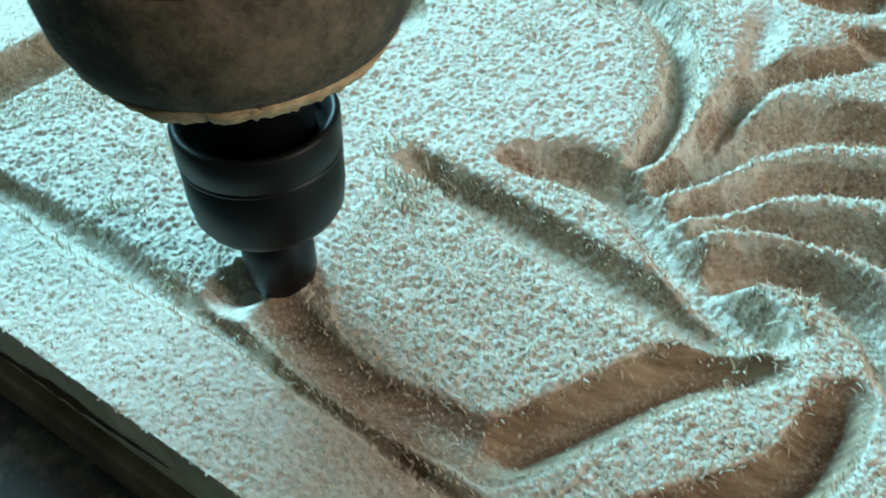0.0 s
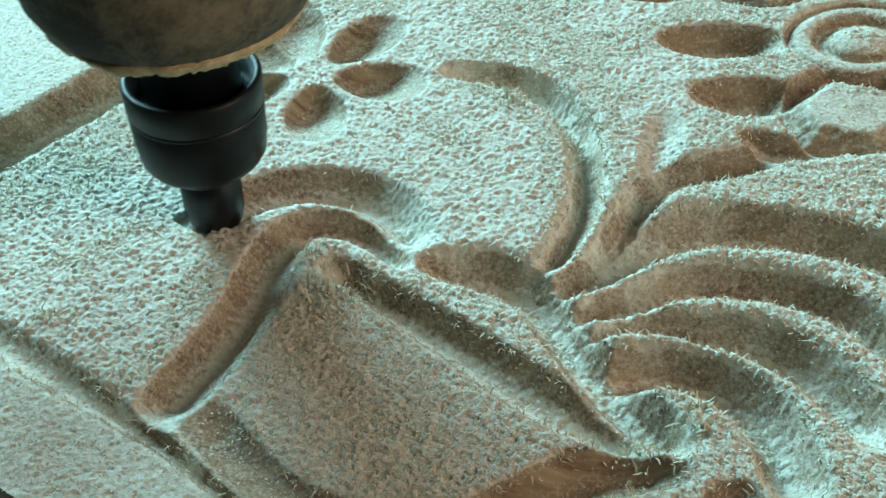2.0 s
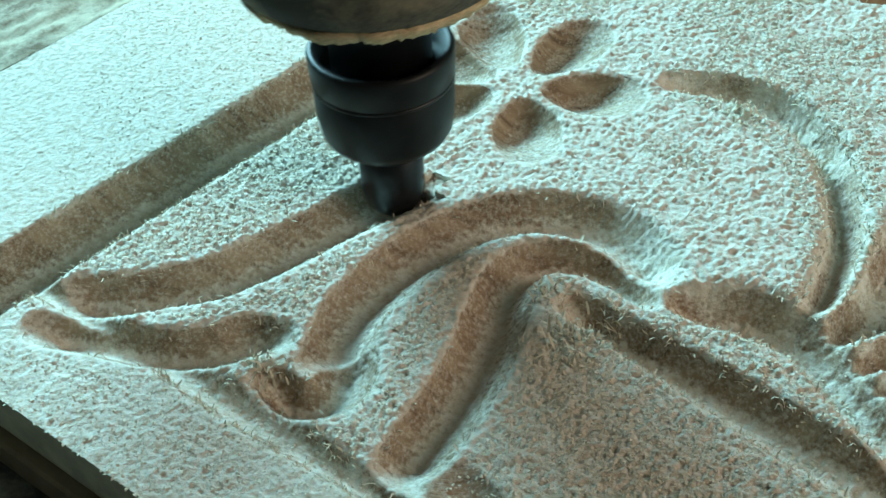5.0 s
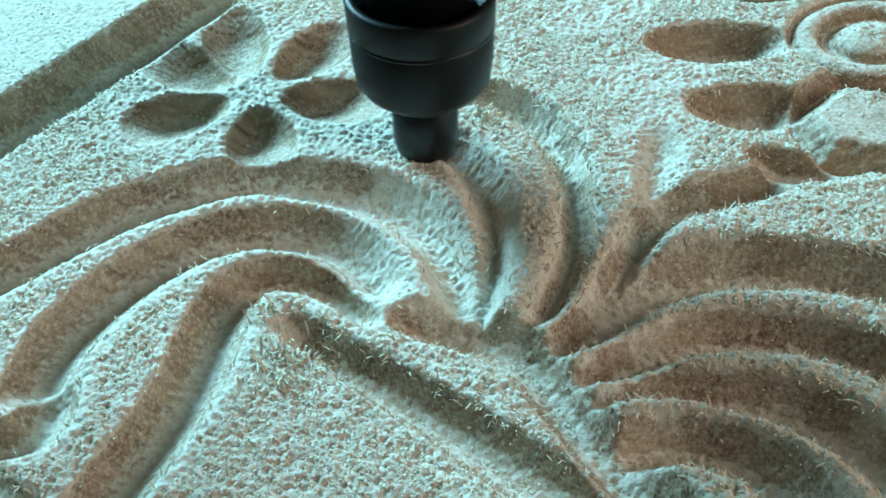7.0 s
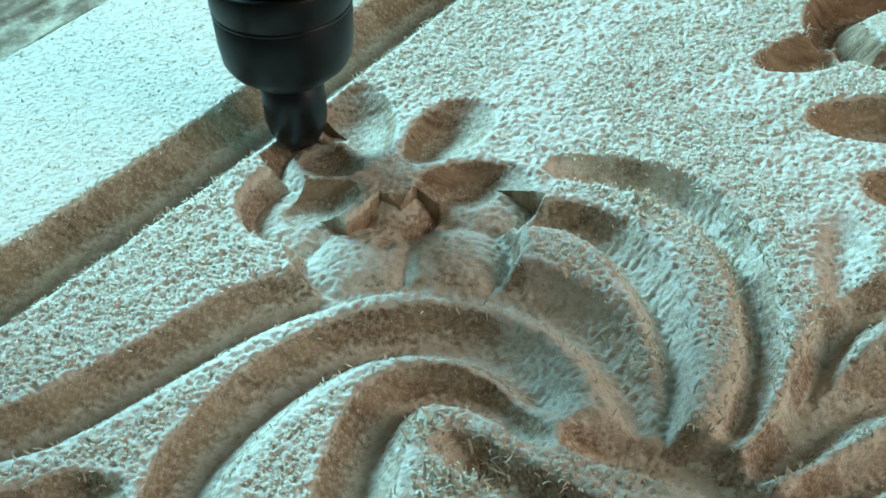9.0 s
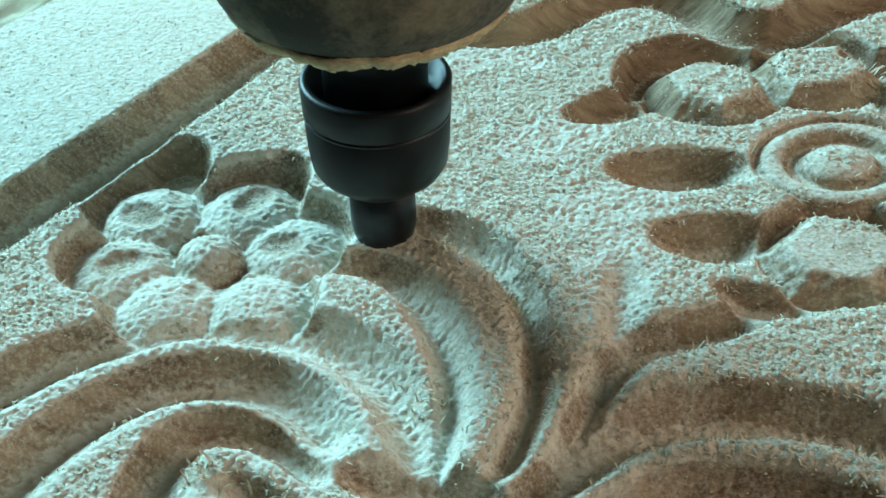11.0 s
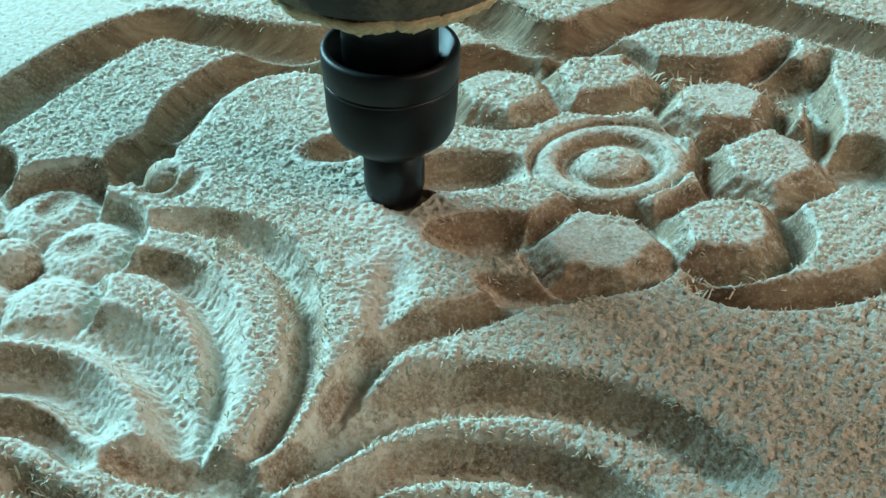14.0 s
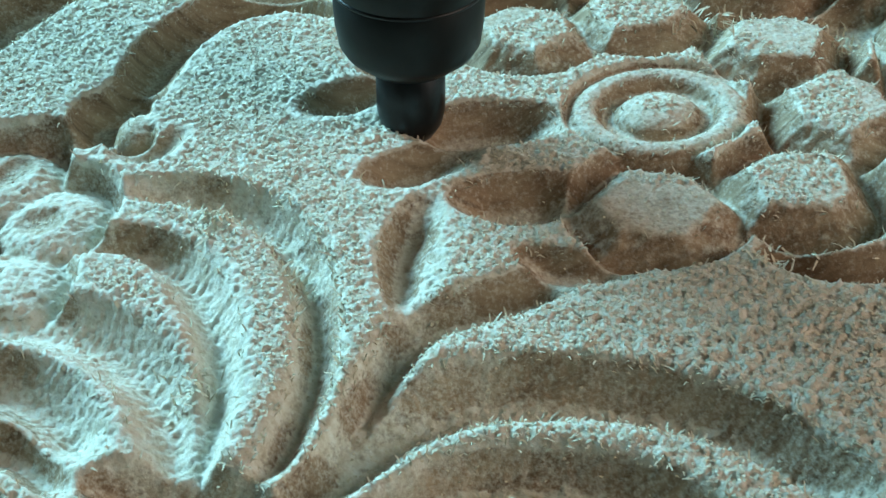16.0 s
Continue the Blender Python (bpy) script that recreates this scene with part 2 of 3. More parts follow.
old = np.zeros((NA, NB))
worn = np.zeros((NA, NB), bool)
# border channels
edge_channel = groove(old, [(-210, 258, 12), (-148, 319, 12.4), (-104, 363, 12.6), (-75, 394, 12.5), (-46, 426, 12.7), (-20, 455, 12.5), (3, 468, 11), (24, 458, 10.7), (50, 446, 11), (66, 446, 11), (84, 457, 11), (101, 462, 11.5), (117, 453, 11.7), (127, 438, 11.8), (143, 431, 11), (161, 439, 11.4), (180, 445, 11.2), (199, 441, 11.2), (218, 429, 11.5), (250, 400, 11.5)], 9.0, 2.2)
worn |= groove(old, [(-200, 306, 5), (-142, 263, 5), (-120, 246, 6.5), (-94, 226, 6.5), (-71, 208, 3.6), (-54, 192, 2.4), (-36, 177, 2.2), (-18, 162, 3), (10, 140, 3)], 3.6)
# the big petal's lower side and the leaf below it
fresh_old = groove(old, [(-58, 212, 7.5), (-47, 198, 6.8), (-34, 186, 6.6), (-21, 178, 7.9), (-8, 170, 8.1)], 2.6, 1.8)
fresh_old |= groove(old, [(-6, 169, 9.4), (8, 176, 9.5), (24, 185, 8.8), (38, 191, 8.9), (54, 190, 5.0)], 6.0, 1.8)
fresh_old |= groove(old, [(67, 180, 7.6), (58, 165, 8.3), (47, 158, 8), (25, 149, 9), (0, 140, 9)], 6.0, 1.8)
# between the big petal and the fan
worn |= groove(old, [(-29, 266, 5), (-6, 245, 6.5), (8, 232, 7.5), (22, 218, 8), (35, 207, 7), (49, 198, 3.5)], 6.6, 2.0)
worn |= groove(old, [(-3, 266, 4.6), (7, 263, 8), (17, 259, 9), (27, 250, 8.5), (36, 230, 7.5), (47, 211, 7.5), (58, 198, 4.5)], 8.2, 2.0)
# the fan of long leaves
worn |= groove(old, [(40, 262, 3.0), (50, 275, 4.6), (58, 286, 5.6), (68, 296, 6.5), (85, 300, 7), (100, 304, 6)], 7.7, 2.0)
worn |= groove(old, [(34, 254, 5), (46, 262, 8), (62, 272, 10), (78, 274, 10), (98, 270, 9), (114, 263, 8.5), (128, 252, 8), (140, 236, 7)], 9.4, 2.0)
worn |= groove(old, [(36, 244, 3.5), (52, 249, 6.5), (66, 253, 7.5), (80, 252, 7.5), (95, 247, 7.5), (108, 237, 7), (118, 222, 7)], 8.2, 2.0)
worn |= groove(old, [(39, 237, 2.7), (55, 239, 4.5), (69, 236, 6.5), (84, 229, 8), (96, 216, 8), (104, 200, 8)], 8.2, 2.0)
worn |= groove(old, [(41, 222, 7), (54, 224, 8), (66, 220, 8.5), (75, 212, 8.5), (81, 200, 8.4), (82, 185, 8)], 8.8, 2.0)
worn |= groove(old, [(6, 355, 5), (22, 350, 6.5), (36, 339, 6.5), (43, 324, 5.6), (45, 308, 5), (43, 290, 5), (36, 272, 4.6), (29, 262, 4)], 6.2, 2.0)
worn |= groove(old, [(70, 322, 6), (67, 307, 8), (62, 290, 7)], 2.6)
worn |= groove(old, [(94, 312, 4), (104, 306, 6), (116, 304, 5)], 5.5, 2.0)
# the large rosette, its left scoops first
worn |= groove(old, [(80, 365, 7), (92, 363, 10.5), (108, 361, 8)], 8.0, 2.2)
worn |= groove(old, [(86, 335, 7), (96, 332, 10.5), (107, 331, 9)], 8.0, 2.2)
scoop_rim = groove(old, [(71, 394, 5.8), (81, 396, 10), (93, 400, 10)], 7.0)
fresh_rim = groove(old, [(89, 404, 7), (96, 418, 9), (106, 424, 9), (119, 422, 9), (130, 416, 8)], 8.0)
PETALS = [(114, 405), (147, 407), (181, 385), (185, 353), (164, 324), (128, 325)]
worn |= rosette(old, (139.5, 360.5), PETALS)
worn |= groove(old, [(222, 402, 6), (214, 392, 7), (210, 372, 7), (202, 352, 6)], 8.0)
worn |= groove(old, [(148, 301, 4.5), (160, 294, 6), (178, 292, 7), (198, 295, 7), (216, 305, 6)], 8.0)
worn |= groove(old, [(160, 412, 5), (176, 406, 6), (194, 402, 7), (212, 412, 6)], 8.0)
roll = np.exp(-((np.hypot((GX - 85) * 0.8, GY - 240) / 55) ** 4))
old = old * (1 - roll) + (soften(old, 1.0) * 1.08 - 0.1) * roll
flow = np.exp(-((np.hypot(GX - 48, GY - 305) / 42) ** 4))
old = old * (1 - flow) + (soften(old, 1.0) * 1.05) * flow
# a glue joint across the far strip
groove(old, [(-75, 547, 1.1), (-38, 513, 1.1), (-5, 483, 1.1)], 1.6)
# the small flower as first roughed out
SMALL = [(-56, 375), (-28, 373), (-63, 353), (-15, 354), (-49, 335), (-25, 331)]
scooped = np.zeros((NA, NB), bool)
SCOOPS = [(-62, 374), (-48, 388), (-22, 377), (-65, 350), (-16, 351), (-38, 335)]
for bx, by in SCOOPS:
    dx, dy = bx + 40, by - 357
    scooped |= groove(old, [(-40 + dx * 0.5, 357 + dy * 0.5, 5.5), (-40 + dx * 0.85, 357 + dy * 0.85, 10.0), (-40 + dx * 1.15, 357 + dy * 1.15, 10.5)], 5.2, 2.6)

# what the cutter takes away during the shot, in order, with the time of each cut
STAGES = []


def cut(t0, t1, *calls):
    before = STAGES[-1][0] if STAGES else old
    after = before.copy()
    for points, depth in calls:
        groove(after, points, depth, 1.6)
    STAGES.append((after, t0, t1))
    return after


cut(0.0, 1.35, ([(-70, 218, 8.5), (-61, 233, 9), (-53, 249, 9), (-48, 265, 9), (-43, 279, 8), (-34, 284, 6.5), (-20, 279, 6), (-10, 267, 4.5)], 7.0))
cut(1.2, 2.7, ([(-89, 252, 9), (-84, 268, 9.5), (-76, 280, 9.5), (-65, 291, 9.5), (-51, 299, 9), (-36, 301, 9), (-22, 297, 9), (-12, 288, 8.5), (-6, 276, 7)], 7.0))
cut(2.45, 4.1, ([(-165, 268, 7), (-150, 264, 7), (-135, 259, 7), (-120, 258, 7.7), (-111, 261, 8), (-104, 260, 6.5)], 6.5), ([(-104, 246, 5.5), (-96, 240, 6.4), (-87, 243, 8.5), (-85, 255, 9)], 7.0))
cut(4.0, 6.2, ([(-160, 279, 8), (-147, 278, 8), (-134, 280, 8.3), (-121, 283, 9), (-109, 290, 9.3), (-97, 298, 9.2), (-84, 307, 9.5), (-70, 315, 9.5), (-45, 322, 8.8), (-31, 320, 8.5), (-14, 314, 9.2), (-2, 306, 9.5), (8, 293, 9), (12, 278, 8), (13, 266, 6)], 7.0))
cut(6.1, 7.25, ([(-10, 338, 4.5), (2, 337, 5.5), (12, 331, 6.5), (19, 319, 6.8), (22.5, 303, 6.0), (22, 288, 5.4), (19, 273, 4.4), (15, 262, 3.2)], 6.5))
bloom = cut(7.2, 11.3)
dome_pit(bloom, [(x, y, 17.5) for x, y in SMALL] + [(-39, 354, 16)] + [(-40 + (x + 40) * 1.12, 357 + (y - 357) * 1.12, 11) for x, y in SCOOPS], [(x, y, 15.0, -4.7) for x, y in SMALL] + [(-39, 354, 10, -3.0)], -12.0)
side_bud = cut(11.0, 12.2, ([(2, 370, 4), (9, 369, 5), (16, 374, 4)], 3.5))
dome_pit(side_bud, [(-1, 389, 11), (5, 397, 9), (-7, 381, 7), (4, 378, 7)], [(7, 383, 8.5, -0.5)], -10.0)
cut(11.9, 13.3, ([(8, 401, 9), (13, 414, 9.5), (21, 425, 9.5), (33, 433, 9), (50, 432, 5.5), (62, 424, 3.5)], 8.0))
cut(13.2, 14.0, ([(53, 380, 6), (60, 381, 8), (70, 384, 6)], 6.0))
cut(13.8, 16.0, ([(65, 348, 6), (73, 349, 8), (84, 352, 7)], 6.5))
cut(14.4, 15.4, ([(73, 332, 6.5), (67, 320, 7), (64, 304, 5.4)], 6.0))
done = STAGES[-1][0]
new_cut = done < old - 0.02

# sawdust: how thick it lies before and after
far_strip = np.clip((-0.714 * GX + 0.70 * GY - 338) / 8, 0, 1)
in_rose = np.hypot(GX - 145, GY - 358) < 85
in_bloom = np.hypot(GX + 39, GY - 354) < 42
thin = 1 - 0.20 * np.exp(-((np.hypot((GX + 5) * 0.75, GY - 222) / 38) ** 4)) - 0.16 * np.exp(-((np.hypot((GX - 155) * 0.6, GY - 258) / 45) ** 4))
thin = thin * (1 - 0.10 * np.clip(ripple(14.0, 60.0, 8), -1, 2))
strip = np.clip((36 - ib * STEP) / 4, 0, 1)
thin = thin * (1 - 0.62 * strip * np.clip(0.8 * ripple(12.0, 45.0, 9) - 0.3, 0, 1))
clumps = 0.30 * ripple(1.7, 3.6, 3) + 0.22 * np.abs(ripple(1.2, 2.8, 7)) + 0.14 * ripple(0.5, 1.5, 4) + 0.18 * ripple(6.0, 20.0, 5)
crumbly = np.maximum(np.exp(-((np.hypot((GX - 165) * 0.6, GY - 262) / 44) ** 4)), 0.55 * roll)
clumps = clumps + crumbly * (0.38 * ripple(2.6, 12.0, 11) + 0.30 * np.abs(ripple(1.0, 3.0, 12)))
clumps = clumps * (1 - 0.75 * far_strip) * (1 - 0.5 * strip) * np.where(in_rose & worn, 0.5, 1.0)
swept = np.exp(-((np.hypot(GX - 20, GY - 295) / 38) ** 4))
marks = 0.05 * ripple(0.6, 2.5, 6)


def surface(field):
    """The relief with its sawdust, and how thick that lies."""
    lie = soften(np.where(field < old - 0.02, np.where(in_bloom, 0.95, np.where(swept > 0.4, 1.15, np.where(GY < 340, 0.76, 0.50))), np.where(fresh_old, 0.30, np.where(scooped, 0.44, np.where(fresh_rim | scoop_rim, 0.38, np.where(edge_channel, 0.34 + 0.40 * np.clip((-10 - GX) / 30, 0, 1), np.where(in_rose & worn, 0.62, np.where(worn, 1.02, 1.55))))) * thin)), 0.7)
    field = field * (1 - swept) + soften(field, 1.2) * 1.08 * swept
    return soften(field, 0.5) + clumps * np.clip(lie - 0.15, 0, 0.95) * 0.85 + marks, lie


z_done, dust_done = surface(done)

BOARD = 0.016


def with_dust(me, values):
    me.attributes.new("dust", "FLOAT", "POINT").data.foreach_set("value", np.asarray(values, np.float32))


def carved_panel():
    """The panel: a fine relief on top, straight sides and a flat underside."""
    top = np.stack([GX / 1000, GY / 1000, z_done / 1000], -1).reshape(-1, 3)
    idx = np.arange(NA * NB).reshape(NA, NB)
    quads = np.stack([idx[:-1, :-1], idx[1:, :-1], idx[1:, 1:], idx[:-1, 1:]], -1).reshape(-1, 4)
    me = bpy.data.meshes.new("carved_panel")
    me.from_pydata(top.tolist(), [], quads.tolist())
    me.shade_smooth()
    me.materials.append(CARVED)
    with_dust(me, dust_done.ravel())
    root = tagged(new("carved_panel", me), "pale wooden panel with carved leaves and flowers under sawdust", "carved panel")
    rim = list(idx[:, 0]) + list(idx[-1, 1:]) + list(idx[-2::-1, -1]) + list(idx[0, -2:0:-1])
    verts = [tuple(top[k]) for k in rim] + [(top[k][0], top[k][1], -BOARD) for k in rim]
    n = len(rim)
    side = bpy.data.meshes.new("panel_side")
    side.from_pydata(verts, [], [(k, (k + 1) % n, n + (k + 1) % n, n + k)[::-1] for k in range(n)] + [tuple(range(n, 2 * n))])
    side.materials.append(BOARD_SIDE)
    ob = new("panel_side", side)
    ob.parent = root
    tagged(ob, "cream bare plank edge")
    # a long dark split with a knot in the front edge: (way along, height, half height)
    rows = [(158, -14.6, 0.3), (172, -13.8, 0.9), (186, -12.9, 1.3), (195, -11.8, 2.3), (204, -11.6, 2.0), (214, -11.9, 0.9), (226, -10.9, 0.7), (238, -9.9, 0.2)]
    split = bmesh.new()
    out = np.array((ALONG[1], -ALONG[0])) * 0.35
    line = spline(rows, 3.0)
    pairs = []
    for k, (a, z, h) in enumerate(line):
        x, y = CORNER + a * ALONG + out
        h = max(0.2, h * (1 + 0.3 * math.sin(k * 1.9)))
        pairs.append([split.verts.new((x / 1000, y / 1000, v / 1000)) for v in (z - h, z + h)])
    for p, q in zip(pairs, pairs[1:]):
        split.faces.new((p[0], q[0], q[1], p[1]))
    part("edge_split", split, SPLIT, ob, "dark brown split and knot in the plank edge", False)
    return root


panel = carved_panel()

# ---- uncut wood in blocks, which sink into the panel where the cutter passes ----
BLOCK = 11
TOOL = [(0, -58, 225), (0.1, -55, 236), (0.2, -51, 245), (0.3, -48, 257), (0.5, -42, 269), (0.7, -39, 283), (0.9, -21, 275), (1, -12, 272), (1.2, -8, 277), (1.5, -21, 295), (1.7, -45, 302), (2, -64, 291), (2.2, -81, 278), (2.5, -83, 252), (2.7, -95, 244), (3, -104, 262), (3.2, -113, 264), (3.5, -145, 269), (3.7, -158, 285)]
TOOL += [(4.1, -164, 276), (4.4, -140, 279), (4.8, -97, 298), (5.2, -50, 321), (5.5, -10, 311), (5.8, 11, 292), (6, 16, 271), (6.2, 15, 264), (6.5, 24, 291), (6.7, 20, 312), (7, 8, 328), (7.2, -15, 336), (7.5, -24, 326), (7.7, -38, 334), (8, -55, 327), (8.2, -67, 336)]
TOOL += [(8.5, -80, 346), (8.8, -74, 368), (9.1, -58, 389), (9.4, -42, 386), (9.6, -40, 366), (9.8, -52, 362), (10.0, -28, 388), (10.3, -14, 376), (10.5, 1, 368), (10.7, 0, 359), (11, 11, 349), (11.2, 1, 371), (11.5, 6, 374), (11.7, -4, 391), (12, 14, 394), (12.3, 15, 410), (12.5, 28, 433), (12.8, 58, 437), (13, 57, 429), (13.2, 61, 411)]
TOOL += [(13.5, 60, 379), (13.7, 72, 383), (14, 75, 356), (14.2, 70, 353), (14.5, 79, 332), (14.8, 66, 305), (15, 76, 317), (15.2, 86, 329), (15.5, 82, 336), (15.7, 82, 356), (16, 77, 369)]
# the spindle leans a little against the board's plane, in degrees about x and y
LEAN = (-2.3, 2.1)
tool_t = np.arange(0, 16.001, 0.02)
tool_x = np.interp(tool_t, [r[0] for r in TOOL], [r[1] for r in TOOL])
tool_y = np.interp(tool_t, [r[0] for r in TOOL], [r[2] for r in TOOL])


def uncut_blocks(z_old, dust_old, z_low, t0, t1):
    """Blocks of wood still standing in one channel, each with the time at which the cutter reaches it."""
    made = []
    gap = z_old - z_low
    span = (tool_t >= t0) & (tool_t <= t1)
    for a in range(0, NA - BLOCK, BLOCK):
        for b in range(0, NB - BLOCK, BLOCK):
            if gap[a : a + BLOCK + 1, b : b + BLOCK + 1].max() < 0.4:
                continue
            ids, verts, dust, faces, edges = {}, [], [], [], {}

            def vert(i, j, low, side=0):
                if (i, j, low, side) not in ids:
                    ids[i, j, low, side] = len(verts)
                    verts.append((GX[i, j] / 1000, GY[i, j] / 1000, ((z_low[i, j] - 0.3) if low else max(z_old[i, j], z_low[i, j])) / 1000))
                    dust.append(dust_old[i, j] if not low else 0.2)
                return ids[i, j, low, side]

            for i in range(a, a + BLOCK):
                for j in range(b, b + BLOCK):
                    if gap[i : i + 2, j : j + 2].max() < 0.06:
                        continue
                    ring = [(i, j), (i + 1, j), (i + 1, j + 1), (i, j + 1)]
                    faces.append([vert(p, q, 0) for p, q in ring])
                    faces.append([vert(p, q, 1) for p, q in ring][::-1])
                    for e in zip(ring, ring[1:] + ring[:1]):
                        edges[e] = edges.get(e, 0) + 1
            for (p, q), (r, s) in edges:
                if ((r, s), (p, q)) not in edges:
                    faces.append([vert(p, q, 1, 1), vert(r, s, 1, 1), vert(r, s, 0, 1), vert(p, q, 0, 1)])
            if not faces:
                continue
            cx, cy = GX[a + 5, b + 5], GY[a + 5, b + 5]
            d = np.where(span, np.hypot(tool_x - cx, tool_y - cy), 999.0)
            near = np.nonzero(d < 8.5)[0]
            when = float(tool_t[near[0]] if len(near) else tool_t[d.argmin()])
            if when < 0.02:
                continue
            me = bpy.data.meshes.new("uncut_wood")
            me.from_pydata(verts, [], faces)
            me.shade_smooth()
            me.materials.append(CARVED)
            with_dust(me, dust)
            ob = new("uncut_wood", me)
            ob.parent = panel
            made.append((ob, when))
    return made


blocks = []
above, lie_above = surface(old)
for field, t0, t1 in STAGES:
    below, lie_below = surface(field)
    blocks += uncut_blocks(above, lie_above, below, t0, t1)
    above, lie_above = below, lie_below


# ---- spindle heads ----
def spindle_head():
    root = tagged(new("spindle_head"), "grey dust-caked router spindle with a black collet nut and cutter", "router spindle")
    part("cutter", lathe([(0, -0.5), (3.0, 0), (6.0, 2.5), (8.0, 6), (8.8, 10), (8.8, 21), (7.8, 22), (7.8, 28), (0, 28)], 40), DARK_STEEL, root, "dark steel carving bit")
    nut = part("collet_nut", lathe([(0, 24), (10.5, 24), (12, 24.4), (16.3, 28.2), (17.6, 30.5), (18.3, 36), (18.6, 44.6), (18.2, 45.2), (18.2, 45.8), (18.8, 46.4), (19.1, 54), (18.6, 55), (17, 55), (16, 50), (0, 50)], 72), BLACK_STEEL, root, "black oxide steel collet nut")
    part("nut_groove", lathe([(18.1, 45.0), (18.75, 45.2), (18.75, 45.8), (18.1, 46.0)], 72), DARK_STEEL, nut)
    part("shaft", lathe([(0, 49), (13.2, 49), (13.2, 62), (14.5, 63), (14.5, 79), (0, 79)], 48), BLACK_STEEL, root, "dark spindle shaft")
    part("end_cap", lathe([(0, 76), (28, 76), (31, 76.6), (35, 80), (38, 86), (39.5, 94), (39.5, 104), (39, 106), (0, 106)], 96), RING_DUSTY, root, "dusty rounded end cap")
    # an uneven crust of sawdust along the lower rim
    bm = bmesh.new()
    rng = np.random.default_rng(11)
    n = 220
    wob = np.convolve(rng.standard_normal(n + 8), np.ones(5) / 5, "same")[4 : n + 4]
    rows = [(28.0, 77.2, 0.0), (26.5, 75.4, 0.5), (28.4, 73.6, 1.0), (31.6, 74.8, 0.7), (34.8, 79.6, 0.9)]
    rings = [[bm.verts.new(((r + 0.3 * wob[k]) / 1000 * math.cos(k * math.tau / n), (r + 0.3 * wob[k]) / 1000 * math.sin(k * math.tau / n), (z - s * (0.8 * wob[k] + 0.35 * rng.standard_normal())) / 1000)) for k in range(n)] for r, z, s in rows]
    for p, q in zip(rings, rings[1:] + rings[:1]):
        for k in range(n):
            bm.faces.new((p[k], q[k], q[(k + 1) % n], p[(k + 1) % n]))
    bmesh.ops.recalc_face_normals(bm, faces=bm.faces)
    part("dust_crust", bm, CAKED, root, "crust of pale caked sawdust")
    part("body", lathe([(0, 105), (38, 105), (38.6, 107), (38.6, 270), (37, 272), (0, 272)], 96), BODY_GREY, root, "grey metal spindle body")
    def patch(name, a0, a1, z0, z1, mat, over, lean=0.0, label=""):
        pm = bmesh.new()
        n = max(2, int(abs(a1 - a0) / 3))
        lows, ups = [], []
        for k in range(n + 1):
            a = radians(a0 + (a1 - a0) * k / n)
            c = ((38.6 + over) / 1000 * math.cos(a), (38.6 + over) / 1000 * math.sin(a))
            lows.append(pm.verts.new((*c, (z0 + lean * k / n) / 1000)))
            ups.append(pm.verts.new((*c, z1 / 1000)))
        for k in range(n):
            pm.faces.new((lows[k], lows[k + 1], ups[k + 1], ups[k]))
        return part(name, pm, mat, root, label)

    patch("label_sheet", -125, -4, 110, 190, SHEET, 0.12, 12, "cream paper label")
    patch("warning_sticker", -38, 20, 121, 160, YELLOW, 0.25, 4, "yellow warning sticker")
    patch("sticker_mark", -30, -18, 130, 135, INK, 0.35, 0)
    for k in range(5):
        z = 115 + 7.2 * k
        for a0, a1, z0, z1 in ((-94, -83, z, z + 0.9), (-94, -83, z + 4.4, z + 5.3), (-94, -92.6, z + 0.9, z + 4.4)):
            patch("printed_bar", a0, a1, z0, z1, INK, 0.22)
    patch("printed_bar", -61, -59.6, 118, 125, INK, 0.22)
    patch("printed_bar", -67, -61, 124, 125, INK, 0.22)
    return root


spindle = spindle_head()


def machine_plate():
    """A dusty brown plate of the machine beside the spindle, parallel to the panel's far edge."""
    root = tagged(new("machine_plate"), "dark brown dusty machine plate beside the spindle", "machine plate")
    out, run = Vector((-0.714, 0.70, 0)), Vector((0.70, 0.714, 0))

    def bar(d0, d1, r0, r1, z0, z1, bevel):
        bm = box(d0, r0, z0, d1, r1, z1, bevel)
        bmesh.ops.transform(bm, matrix=Matrix((out, run, (0, 0, 1))).transposed().to_4x4(), verts=bm.verts)
        return bm

    part("plate", bar(0.0885, 0.104, 0.09, 0.168, 0.0765, 0.106, 0.003), dusty("brown_plate_paint", (0.07, 0.045, 0.03), (0.16, 0.12, 0.075), 0.5, 0.8), root, "dark brown painted plate", False)
    rng = np.random.default_rng(5)
    bm = bmesh.new()
    rows = [[bm.verts.new(out * (0.0885 + d + 0.0003 * rng.standard_normal()) + run * (0.09 + 0.0008 * k) + Vector((0, 0, 0.0768 - z - s * abs(0.0004 * rng.standard_normal())))) for k in range(98)] for d, z, s in ((-0.0006, -0.002, 0), (-0.0006, 0.0006, 1), (0.003, 0.0009, 1), (0.012, 0, 0))]
    for p, q in zip(rows, rows[1:]):
        for k in range(97):
            bm.faces.new((p[k], q[k], q[k + 1], p[k + 1]))
    part("dust_crust", bm, CAKED, root, "crust of pale caked sawdust")
    return root


side_plate = machine_plate()


